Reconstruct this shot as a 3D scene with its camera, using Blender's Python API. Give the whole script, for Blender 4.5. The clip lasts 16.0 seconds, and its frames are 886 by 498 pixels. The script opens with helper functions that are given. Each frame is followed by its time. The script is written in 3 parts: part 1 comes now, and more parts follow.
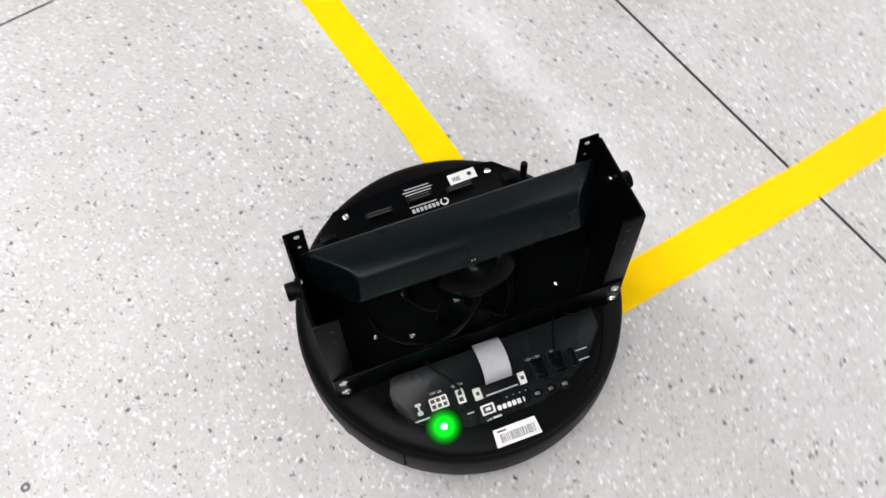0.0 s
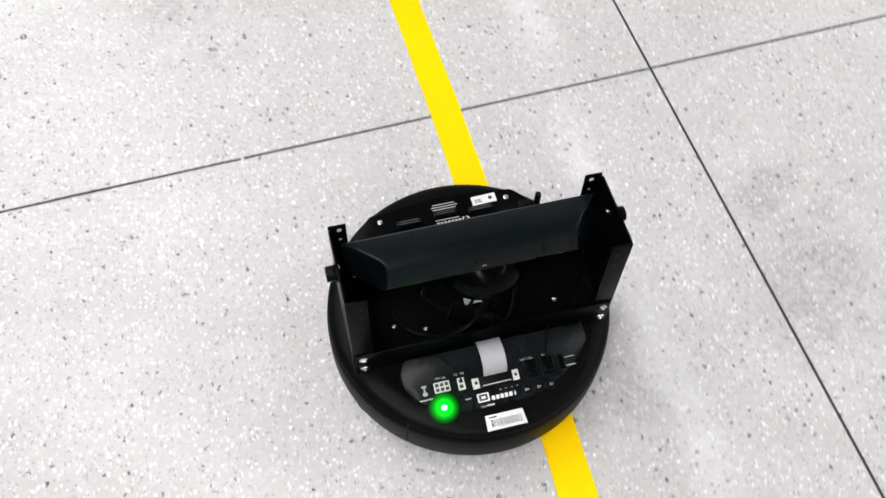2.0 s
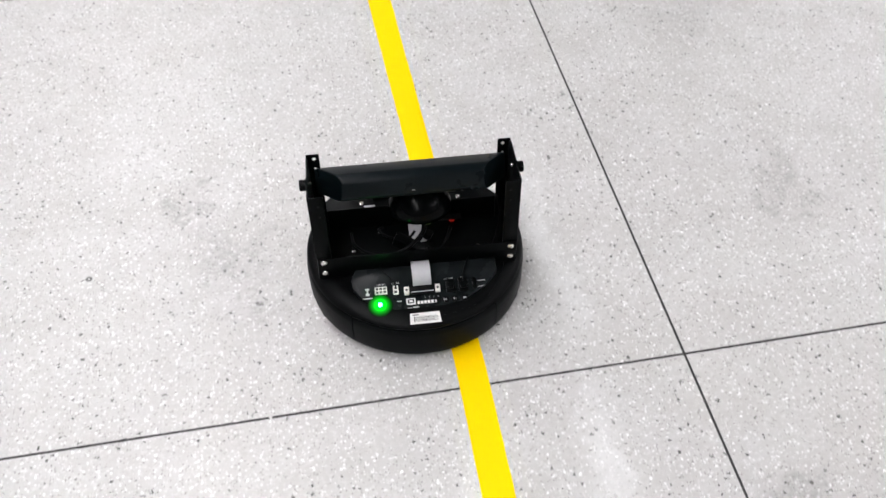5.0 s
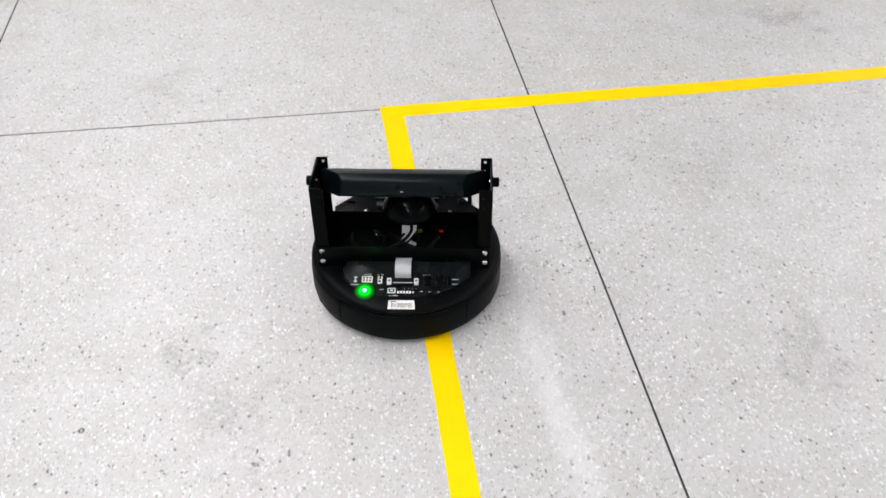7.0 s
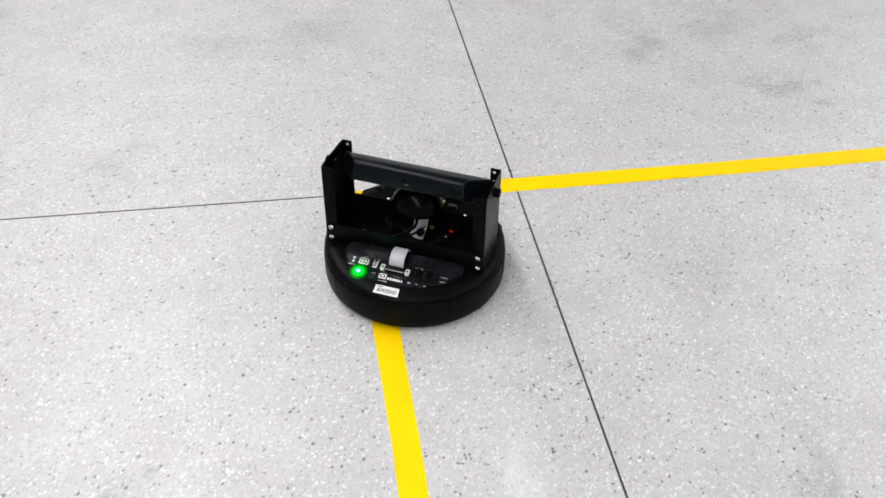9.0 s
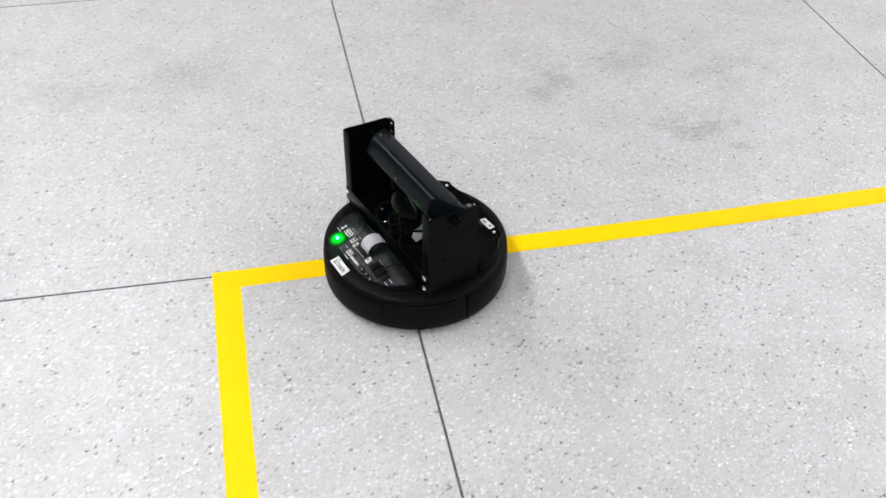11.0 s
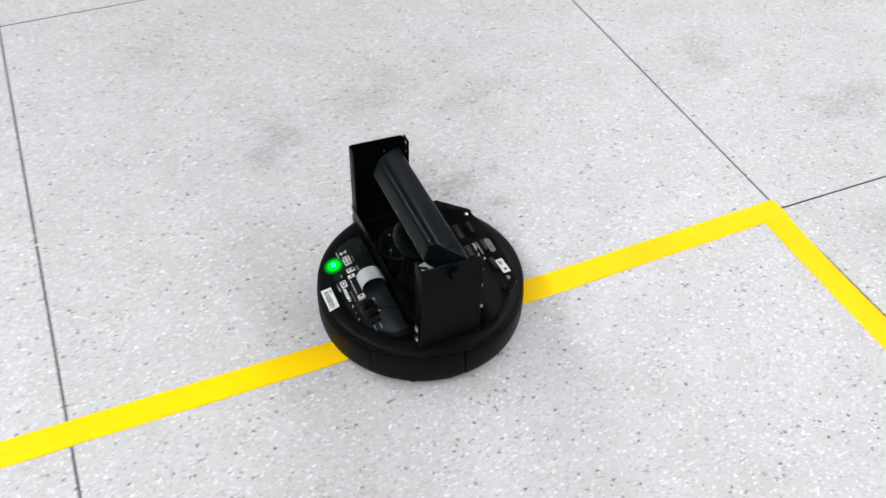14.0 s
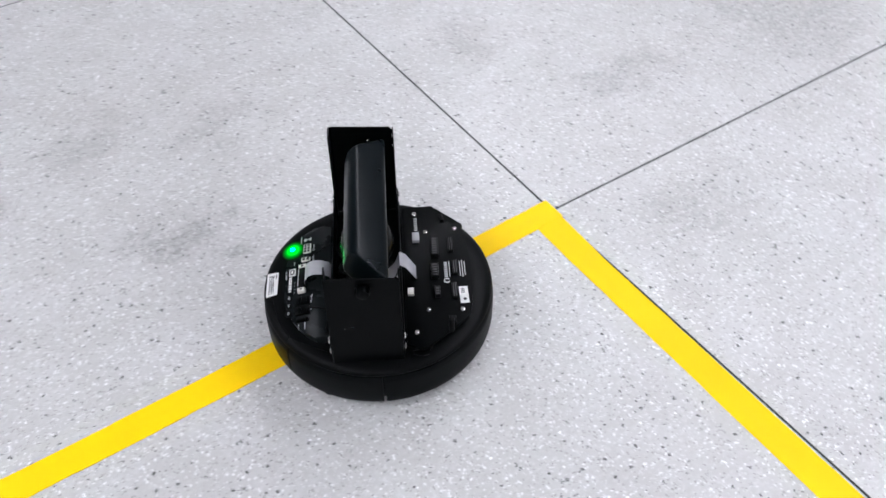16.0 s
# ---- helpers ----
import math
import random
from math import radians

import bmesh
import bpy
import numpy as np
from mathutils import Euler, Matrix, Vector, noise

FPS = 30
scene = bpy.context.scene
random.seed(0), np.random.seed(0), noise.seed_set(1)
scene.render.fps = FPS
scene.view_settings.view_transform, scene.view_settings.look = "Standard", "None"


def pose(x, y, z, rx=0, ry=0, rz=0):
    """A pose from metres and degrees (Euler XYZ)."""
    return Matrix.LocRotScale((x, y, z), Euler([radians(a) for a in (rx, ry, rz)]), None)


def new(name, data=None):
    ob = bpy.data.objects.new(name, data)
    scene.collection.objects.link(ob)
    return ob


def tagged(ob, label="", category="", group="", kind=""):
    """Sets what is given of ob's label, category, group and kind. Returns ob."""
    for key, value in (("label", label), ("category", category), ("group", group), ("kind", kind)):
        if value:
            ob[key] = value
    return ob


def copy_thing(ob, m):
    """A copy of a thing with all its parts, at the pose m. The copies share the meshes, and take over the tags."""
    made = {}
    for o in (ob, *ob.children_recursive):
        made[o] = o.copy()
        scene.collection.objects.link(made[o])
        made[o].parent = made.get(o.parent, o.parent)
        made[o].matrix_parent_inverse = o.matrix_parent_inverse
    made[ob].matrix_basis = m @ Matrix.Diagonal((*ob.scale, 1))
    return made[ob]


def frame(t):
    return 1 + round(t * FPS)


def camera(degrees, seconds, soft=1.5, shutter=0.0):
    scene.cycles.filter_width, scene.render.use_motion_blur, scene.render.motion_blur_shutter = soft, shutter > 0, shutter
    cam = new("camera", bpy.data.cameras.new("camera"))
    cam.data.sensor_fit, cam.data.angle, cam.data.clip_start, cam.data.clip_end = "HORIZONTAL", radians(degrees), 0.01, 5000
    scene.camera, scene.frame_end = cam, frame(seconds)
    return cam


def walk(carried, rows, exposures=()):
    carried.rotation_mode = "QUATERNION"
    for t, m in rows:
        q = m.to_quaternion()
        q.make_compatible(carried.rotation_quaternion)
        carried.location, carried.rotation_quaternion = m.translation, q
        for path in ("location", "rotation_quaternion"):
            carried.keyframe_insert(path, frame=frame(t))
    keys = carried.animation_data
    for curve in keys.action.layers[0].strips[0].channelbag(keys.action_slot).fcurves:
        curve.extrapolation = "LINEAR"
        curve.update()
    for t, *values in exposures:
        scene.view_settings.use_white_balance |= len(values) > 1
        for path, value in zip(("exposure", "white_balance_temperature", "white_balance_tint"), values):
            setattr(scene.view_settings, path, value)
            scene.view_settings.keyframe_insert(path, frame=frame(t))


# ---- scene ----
cam = camera(51.538, 16.0, soft=1.5, shutter=0.6)
PATH = [
    (0, pose(-0.3152, -2.2791, 0.9671, 27.795, 1.002, -33.972)),
    (0.5, pose(-0.2843, -2.2347, 0.9758, 29.090, 0.834, -28.398)),
    (1, pose(-0.2528, -2.1652, 1.0063, 29.076, 0.616, -23.468)),
    (1.5, pose(-0.2442, -2.0930, 1.0484, 29.385, -0.422, -19.658)),
    (2, pose(-0.2353, -2.0401, 1.0847, 30.411, -1.049, -16.537)),
    (2.5, pose(-0.2186, -2.0054, 1.1095, 31.993, -1.092, -14.087)),
    (3, pose(-0.1951, -1.9900, 1.1253, 34.033, -0.609, -12.360)),
    (3.5, pose(-0.1755, -1.9830, 1.1382, 35.958, -0.109, -11.418)),
    (4, pose(-0.1514, -1.9742, 1.1513, 37.732, 0.659, -10.779)),
    (6.5, pose(-0.1197, -1.9157, 1.1939, 47.425, -0.091, -8.623)),
    (7, pose(-0.0953, -1.8744, 1.1941, 48.667, 0.378, -7.728)),
    (7.5, pose(-0.0693, -1.8261, 1.1968, 49.555, 0.835, -7.092)),
    (8, pose(-0.0630, -1.7530, 1.2047, 49.582, 0.691, -7.058)),
    (8.5, pose(-0.0617, -1.6836, 1.2198, 49.304, 0.164, -7.608)),
    (9, pose(-0.0547, -1.6091, 1.2267, 49.029, -0.649, -8.645)),
    (11.5, pose(0.2277, -1.2926, 1.2185, 48.252, -0.458, -12.936)),
    (12, pose(0.2940, -1.2253, 1.2024, 48.111, -0.135, -14.680)),
    (12.5, pose(0.3424, -1.1398, 1.2107, 46.931, -0.652, -16.971)),
    (13, pose(0.3952, -1.0724, 1.2131, 46.151, -1.003, -19.148)),
    (13.5, pose(0.4642, -1.0082, 1.2112, 45.378, -1.361, -21.282)),
    (14, pose(0.5563, -0.9628, 1.2075, 44.826, -1.188, -23.094)),
    (14.5, pose(0.6748, -0.9309, 1.2006, 44.374, -0.630, -24.802)),
    (15, pose(0.7741, -0.9126, 1.1823, 44.449, -0.291, -27.039)),
    (15.5, pose(0.8405, -0.8953, 1.1499, 44.577, -0.071, -30.281)),
    (16, pose(0.8961, -0.8763, 1.1278, 43.649, 0.397, -34.105)),
]
walk(cam, PATH, exposures=[(0, -0.02, 6500, 10), (1.5, 0.02, 6480, 10), (4, 0.0, 6470, 10), (7.5, -0.04, 6450, 10), (9, -0.05, 6400, 10), (11.5, 0.04, 6330, 10), (13, 0.0, 6290, 10), (14, 0.17, 6270, 9.5), (15, 0.13, 6200, 10), (16, 0.04, 6020, 11.5)])

# ---- world and light ----
world = bpy.data.worlds.new("world")
scene.world = world
world.use_nodes = True
world.node_tree.nodes["Background"].inputs[0].default_value = (0.9, 0.95, 1.0, 1)
world.node_tree.nodes["Background"].inputs[1].default_value = 0.05
LIGHT = 33.4          # strength of the ceiling diffusers


# ---- materials ----
class Mat:
    """A small builder for node materials."""

    def __init__(self, name, base=(0.5, 0.5, 0.5), rough=0.5, metal=0.0, spec=0.5):
        self.m = bpy.data.materials.new(name)
        self.m.use_nodes = True
        self.t = self.m.node_tree
        self.b = self.t.nodes["Principled BSDF"]
        self.b.inputs["Base Color"].default_value = (*base, 1)
        self.b.inputs["Roughness"].default_value = rough
        self.b.inputs["Metallic"].default_value = metal
        self.b.inputs["Specular IOR Level"].default_value = spec

    def node(self, kind, **sets):
        n = self.t.nodes.new(kind)
        for k, v in sets.items():
            if k == "op":
                n.operation = v
            elif k == "blend":
                n.data_type, n.blend_type = "RGBA", v
            elif k == "feature":
                n.feature = v
        return n

    def link(self, a, b):
        self.t.links.new(a, b)

    def put(self, socket, v):
        if isinstance(v, bpy.types.NodeSocket):
            self.link(v, socket)
        else:
            socket.default_value = v

    def math(self, op, a, b=0.0, c=None, clamp=False):
        n = self.node("ShaderNodeMath", op=op)
        n.use_clamp = clamp
        self.put(n.inputs[0], a)
        self.put(n.inputs[1], b)
        if c is not None:
            self.put(n.inputs[2], c)
        return n.outputs[0]

    def mix(self, fac, a, b, blend="MIX"):
        n = self.node("ShaderNodeMix", blend=blend)
        self.put(n.inputs[0], fac)
        for s, v in ((n.inputs[6], a), (n.inputs[7], b)):
            self.put(s, (*v, 1) if isinstance(v, tuple) and len(v) == 3 else v)
        return n.outputs[2]

    def noise(self, scale, detail=3.0, rough=0.55, vec=None):
        n = self.node("ShaderNodeTexNoise")
        n.inputs["Scale"].default_value = scale
        n.inputs["Detail"].default_value = detail
        n.inputs["Roughness"].default_value = rough
        self.link(vec if vec is not None else self.place(), n.inputs["Vector"])
        return n.outputs["Fac"]

    def place(self):
        """World place for still things."""
        return self.node("ShaderNodeNewGeometry").outputs["Position"]

    def own(self):
        """The thing's own space."""
        return self.node("ShaderNodeTexCoord").outputs["Object"]

    def span(self, v, a, b, lo=0.0, hi=1.0):
        n = self.node("ShaderNodeMapRange")
        self.put(n.inputs[0], v)
        for i, q in enumerate((a, b, lo, hi)):
            n.inputs[i + 1].default_value = q
        return n.outputs[0]

    def bump(self, height, strength=0.2, distance=0.001):
        n = self.node("ShaderNodeBump")
        n.inputs["Strength"].default_value = strength
        n.inputs["Distance"].default_value = distance
        self.link(height, n.inputs["Height"])
        self.link(n.outputs[0], self.b.inputs["Normal"])


def worn_plastic(name, base, rough, grain=900.0, bump=0.12, spec=0.5):
    """Dark moulded or coated surface with fine grain, uneven gloss and faint dust."""
    k = Mat(name, base, rough, spec=spec)
    own = k.own()
    big = k.noise(14.0, 4, 0.6, own)
    fine = k.noise(grain, 2, 0.5, own)
    dust = k.span(k.noise(70.0, 5, 0.65, own), 0.55, 0.8, 0.0, 0.30)
    lighter = tuple(min(1, c * 1.6 + 0.0012) for c in base)
    k.link(k.mix(dust, base, lighter), k.b.inputs["Base Color"])
    k.link(k.span(big, 0.3, 0.7, rough * 0.85, min(1, rough * 1.2)), k.b.inputs["Roughness"])
    k.bump(fine, bump, 0.0006)
    return k.m


def terrazzo():
    """Pale ground terrazzo: cream binder, white and dark chips, scuffs, stains and dark patches at their places."""
    k = Mat("terrazzo", (0.5, 0.49, 0.47), 0.42)
    p = k.place()
    cloud = k.noise(1.3, 4, 0.55, p)
    mott = k.noise(9.0, 5, 0.6, p)
    base = k.mix(k.span(cloud, 0.3, 0.7), (0.515, 0.503, 0.488), (0.56, 0.558, 0.555))
    base = k.mix(k.span(k.noise(3.4, 2, 0.5, p), 0.35, 0.65), base, k.mix(k.noise(2.1, 2, 0.5, p), (0.545, 0.522, 0.530), (0.525, 0.540, 0.518)))
    lumps = k.noise(75.0, 4, 0.65, p)
    base = k.mix(k.span(lumps, 0.35, 0.68, 0.0, 0.55), base, (0.43, 0.422, 0.41))
    base = k.mix(k.span(k.noise(130.0, 3, 0.6, p), 0.52, 0.72, 0.0, 0.6), base, (0.68, 0.675, 0.665))
    base = k.mix(k.span(mott, 0.38, 0.72, 0.0, 0.6), base, (0.425, 0.416, 0.400))

    def chips(scale, share, size, colour_a, colour_b, onto, soft=0.06, offset=0.0):
        v = k.node("ShaderNodeTexVoronoi")
        v.inputs["Scale"].default_value = scale
        wob = k.node("ShaderNodeVectorMath", op="ADD")
        nz = k.node("ShaderNodeTexNoise")
        nz.inputs["Scale"].default_value = scale * 2.4
        k.link(p, nz.inputs["Vector"])
        sc = k.node("ShaderNodeVectorMath", op="SCALE")
        k.link(nz.outputs["Color"], sc.inputs[0])
        sc.inputs["Scale"].default_value = 1.5 / scale
        k.link(p, wob.inputs[0])
        k.link(sc.outputs[0], wob.inputs[1])
        sh = k.node("ShaderNodeVectorMath", op="ADD")
        k.link(wob.outputs[0], sh.inputs[0])
        sh.inputs[1].default_value = (offset, offset * 0.7, 0)
        k.link(sh.outputs[0], v.inputs["Vector"])
        sep = k.node("ShaderNodeSeparateColor")
        k.link(v.outputs["Color"], sep.inputs[0])
        rnd, rnd2 = sep.outputs[0], sep.outputs[1]
        chosen = k.math("LESS_THAN", rnd, share)
        reach = k.span(k.math("POWER", rnd2, 1.6), 0, 1, size * 0.35, size)
        inside = k.math("SUBTRACT", reach, v.outputs["Distance"])
        inside = k.span(inside, 0.0, soft)
        mask = k.math("MULTIPLY", chosen, inside, clamp=True)
        col = k.mix(rnd2, colour_a, colour_b)
        return k.mix(mask, onto, col), mask

    base, m1 = chips(230.0, 0.44, 0.56, (0.58, 0.575, 0.565), (0.76, 0.76, 0.755), base)
    base, m2 = chips(190.0, 0.075, 0.48, (0.70, 0.698, 0.69), (0.90, 0.90, 0.90), base, offset=3.1)
    base, m3 = chips(240.0, 0.25, 0.54, (0.10, 0.097, 0.09), (0.36, 0.35, 0.335), base, offset=7.7)
    base, m4 = chips(140.0, 0.15, 0.44, (0.018, 0.018, 0.018), (0.085, 0.083, 0.080), base, offset=11.3)
    base, m5 = chips(26.0, 0.28, 0.18, (0.24, 0.234, 0.227), (0.15, 0.146, 0.14), base, soft=0.10, offset=17.9)
    sx = k.node("ShaderNodeSeparateXYZ")
    k.link(p, sx.inputs[0])

    far = k.node("ShaderNodeVectorMath", op="ADD")
    k.link(p, far.inputs[0])
    far.inputs[1].default_value = (4.7, 9.1, 0)
    warp_x = k.span(k.noise(11.0, 4, 0.65, p), 0.2, 0.8, -0.11, 0.11)
    warp_y = k.span(k.noise(11.0, 4, 0.65, far.outputs[0]), 0.2, 0.8, -0.11, 0.11)

    def spot(x, y, rx, ry, warp=1.0):
        """Soft ellipse with a ragged outline."""
        a = k.math("DIVIDE", k.math("ADD", k.math("SUBTRACT", sx.outputs[0], x), k.math("MULTIPLY", warp_x, warp)), rx)
        b = k.math("DIVIDE", k.math("ADD", k.math("SUBTRACT", sx.outputs[1], y), k.math("MULTIPLY", warp_y, warp)), ry)
        d = k.math("ADD", k.math("MULTIPLY", a, a), k.math("MULTIPLY", b, b))
        return k.math("DIVIDE", 1.0, k.math("ADD", 1.0, k.math("MULTIPLY", d, d)))

    speck = k.span(k.noise(95.0, 5, 0.75, p), 0.42, 0.62)
    dark_marks = None
    # stains, and broad darker patches at (-1.05, 0.90) and (2.55, 0.20)
    for x, y, rx, ry, s in ((0.44, -1.63, 0.085, 0.07, 0.5), (0.455, -1.465, 0.05, 0.05, 0.5), (1.137, 0.29, 0.075, 0.055, 0.72),
                            (0.16, -1.71, 0.06, 0.07, 0.45), (0.85, 0.56, 0.06, 0.07, 0.6), (1.10, 0.65, 0.08, 0.06, 0.4),
                            (0.69, -0.33, 0.07, 0.07, 0.35), (1.32, 0.58, 0.05, 0.05, 0.35), (2.09, 0.23, 0.09, 0.06, 0.5),
                            (-0.30, -0.87, 0.07, 0.06, 0.45), (1.9, -0.15, 0.1, 0.09, 0.4), (-0.05, 0.75, 0.12, 0.1, 0.35), (-0.52, 0.16, 0.06, 0.06, 0.35), (-0.316, 0.70, 0.07, 0.06, 0.35),
                            (-1.05, 0.90, 0.13, 0.12, 0.5), (0.654, 0.98, 0.07, 0.06, 0.3), (1.294, 0.533, 0.055, 0.05, 0.4), (1.868, 0.498, 0.07, 0.06, 0.35),
                            (2.55, 0.20, 0.20, 0.18, 0.5), (0.658, -0.88, 0.06, 0.06, 0.45), (-0.394, -0.743, 0.03, 0.03, 0.55), (-0.291, -0.99, 0.03, 0.04, 0.4)):
        q = k.math("MULTIPLY", spot(x, y, rx, ry), s)
        dark_marks = q if dark_marks is None else k.math("MAXIMUM", dark_marks, q)
    base = k.mix(k.math("MULTIPLY", dark_marks, k.span(speck, 0, 1, 0.25, 1.0)), base, (0.16, 0.153, 0.142))
    wipe = None
    for x, y, rx, ry in ((0.192, -1.76, 0.030, 0.30), (0.200, -1.38, 0.028, 0.12), (0.222, -1.03, 0.030, 0.11), (0.213, -0.85, 0.028, 0.15), (0.01, -1.42, 0.02, 0.1)):
        q = spot(x, y, rx, ry, 0.25)
        wipe = q if wipe is None else k.math("MAXIMUM", wipe, q)
    ragged = k.span(k.noise(9.0, 5, 0.7, p), 0.26, 0.66)
    base = k.mix(k.math("MULTIPLY", k.math("MULTIPLY", wipe, ragged), 0.48), base, (0.88, 0.88, 0.88))
    for x, y in ((-0.567, -1.833), (-0.558, -0.885)):
        a, b = k.math("SUBTRACT", sx.outputs[0], x), k.math("SUBTRACT", sx.outputs[1], y)
        d = k.math("SQRT", k.math("ADD", k.math("MULTIPLY", a, a), k.math("MULTIPLY", b, b)))
        ring = k.span(k.math("ABSOLUTE", k.math("SUBTRACT", d, 0.0036)), 0.0010, 0.0024, 0.95, 0.0)
        base = k.mix(ring, base, (0.05, 0.049, 0.047))
    k.link(base, k.b.inputs["Base Color"])
    k.link(k.span(mott, 0.3, 0.7, 0.36, 0.50), k.b.inputs["Roughness"])
    k.bump(k.math("ADD", k.noise(260.0, 3, 0.6, p), k.math("MULTIPLY", m4, -0.8)), 0.10, 0.0008)
    return k.m


def tape_material():
    k = Mat("yellow_vinyl", (0.93, 0.66, 0.0), 0.45, spec=0.08)
    p = k.place()
    wear = k.span(k.noise(38.0, 6, 0.7, p), 0.60, 0.82, 0.0, 0.35)
    k.link(k.mix(wear, k.mix(k.noise(4.0, 3, 0.5, p), (0.96, 0.632, 0.0), (0.92, 0.592, 0.0)), (0.72, 0.44, 0.01)), k.b.inputs["Base Color"])
    k.bump(k.noise(120.0, 4, 0.6, p), 0.12, 0.0006)
    return k.m


def glow(name, colour, strength):
    m = bpy.data.materials.new(name)
    m.use_nodes = True
    b = m.node_tree.nodes["Principled BSDF"]
    b.inputs["Base Color"].default_value = (*colour, 1)
    b.inputs["Emission Color"].default_value = (*colour, 1)
    b.inputs["Emission Strength"].default_value = strength
    return m


def paper(name, base, rough):
    k = Mat(name, base, rough)
    own = k.own()
    k.link(k.mix(k.span(k.noise(160.0, 4, 0.6, own), 0.35, 0.75, 0, 0.35), base, tuple(c * 0.78 for c in base)), k.b.inputs["Base Color"])
    return k.m


TERRAZZO = terrazzo()
TAPE = tape_material()
JOINT = paper("joint_filler", (0.03, 0.029, 0.028), 0.8)
SHELL = worn_plastic("black_abs", (0.0019, 0.0022, 0.0025), 0.38, 900, 0.12, spec=0.065)
RUBBER = worn_plastic("black_bumper", (0.0022, 0.0028, 0.0031), 0.42, 700, 0.16, spec=0.052)
GLOSS = worn_plastic("black_gloss_panel", (0.0062, 0.0080, 0.0086), 0.26, 300.0, 0.02, spec=0.11)
COAT = worn_plastic("black_powder_coat", (0.0012, 0.0016, 0.0018), 0.32, 1300, 0.12, spec=0.048)
SENSOR = worn_plastic("black_sensor_shell", (0.0019, 0.0040, 0.0050), 0.28, 500, 0.015, spec=0.12)
FOOT = worn_plastic("black_foot_gloss", (0.0012, 0.0015, 0.0017), 0.18, 300, 0.003, spec=0.05)
DARK = worn_plastic("black_fittings", (0.002, 0.0021, 0.00228), 0.45, spec=0.1)
CABLE = worn_plastic("black_cable", (0.0016, 0.0018, 0.0020), 0.42, 400.0, 0.03, spec=0.05)
SLATE = worn_plastic("dark_grey_fittings", (0.005, 0.0054, 0.0058), 0.45, spec=0.15)
STEEL = paper("bright_steel", (0.72, 0.71, 0.68), 0.25)
STEEL.node_tree.nodes["Principled BSDF"].inputs["Metallic"].default_value = 1.0
BARE = paper("bare_metal", (0.86, 0.86, 0.84), 0.6)
WHITE = paper("white_print", (0.80, 0.80, 0.78), 0.5)
PRINT = paper("grey_print", (0.50, 0.51, 0.51), 0.5)
INK = paper("black_ink", (0.03, 0.03, 0.03), 0.5)
RIBBON = paper("grey_ribbon", (0.42, 0.42, 0.44), 0.42)
IVORY = paper("ivory_nylon", (0.70, 0.69, 0.64), 0.45)
PLASTER = paper("white_plaster", (0.60, 0.60, 0.60), 0.8)
TILE = paper("grey_ceiling", (0.22, 0.22, 0.225), 0.9)
# halo round the green LED, painted as emission
GREEN_HALO = glow("green_led_halo", (0.0002, 1.0, 0.012), 1.6)
GREEN_HALO.node_tree.nodes["Principled BSDF"].inputs["Base Color"].default_value = (0.002, 0.006, 0.003, 1)
GREEN_HALO.node_tree.nodes["Principled BSDF"].inputs["Specular IOR Level"].default_value = 0.05


def halo_falloff(m, strength, reach):
    """Emission fades from the centre outwards, painting the LED's halo onto its disc."""
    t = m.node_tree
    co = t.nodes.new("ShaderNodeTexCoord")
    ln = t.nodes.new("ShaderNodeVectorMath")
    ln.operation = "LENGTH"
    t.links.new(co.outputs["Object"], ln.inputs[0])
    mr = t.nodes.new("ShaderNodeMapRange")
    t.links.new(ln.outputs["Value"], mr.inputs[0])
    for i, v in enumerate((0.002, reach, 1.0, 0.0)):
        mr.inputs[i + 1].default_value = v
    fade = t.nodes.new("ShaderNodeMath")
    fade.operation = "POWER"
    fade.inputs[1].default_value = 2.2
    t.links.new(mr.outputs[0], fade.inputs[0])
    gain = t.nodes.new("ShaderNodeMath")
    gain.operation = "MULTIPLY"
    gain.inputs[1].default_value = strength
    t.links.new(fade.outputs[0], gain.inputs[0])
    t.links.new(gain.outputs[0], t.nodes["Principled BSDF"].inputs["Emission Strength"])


halo_falloff(GREEN_HALO, 3.0, 0.0200)
CORE = glow("led_core", (0.012, 1.0, 0.080), 130.0)
RED = glow("red_led", (1.0, 0.02, 0.01), 0.20)
AMBER = glow("dim_green_led", (0.25, 0.8, 0.05), 0.035)
for lit in (RED, AMBER):
    lit.node_tree.nodes["Principled BSDF"].inputs["Base Color"].default_value = (0.02, 0.012, 0.008, 1)
LAMP = glow("diffuser", (0.994, 0.970, 0.990), LIGHT)


# ---- mesh tools ----
def mesh_of(name, bm, material, smooth=None):
    me = bpy.data.meshes.new(name)
    bmesh.ops.recalc_face_normals(bm, faces=bm.faces)
    bm.to_mesh(me)
    bm.free()
    me.materials.append(material)
    if smooth is not None:
        for f in me.polygons:
            f.use_smooth = len(f.vertices) <= 4
        me.set_sharp_from_angle(angle=radians(smooth))
    return me


def part(name, bm, material, parent=None, label="", smooth=35):
    ob = new(name, mesh_of(name, bm, material, smooth))
    ob.parent = parent
    return tagged(ob, label)


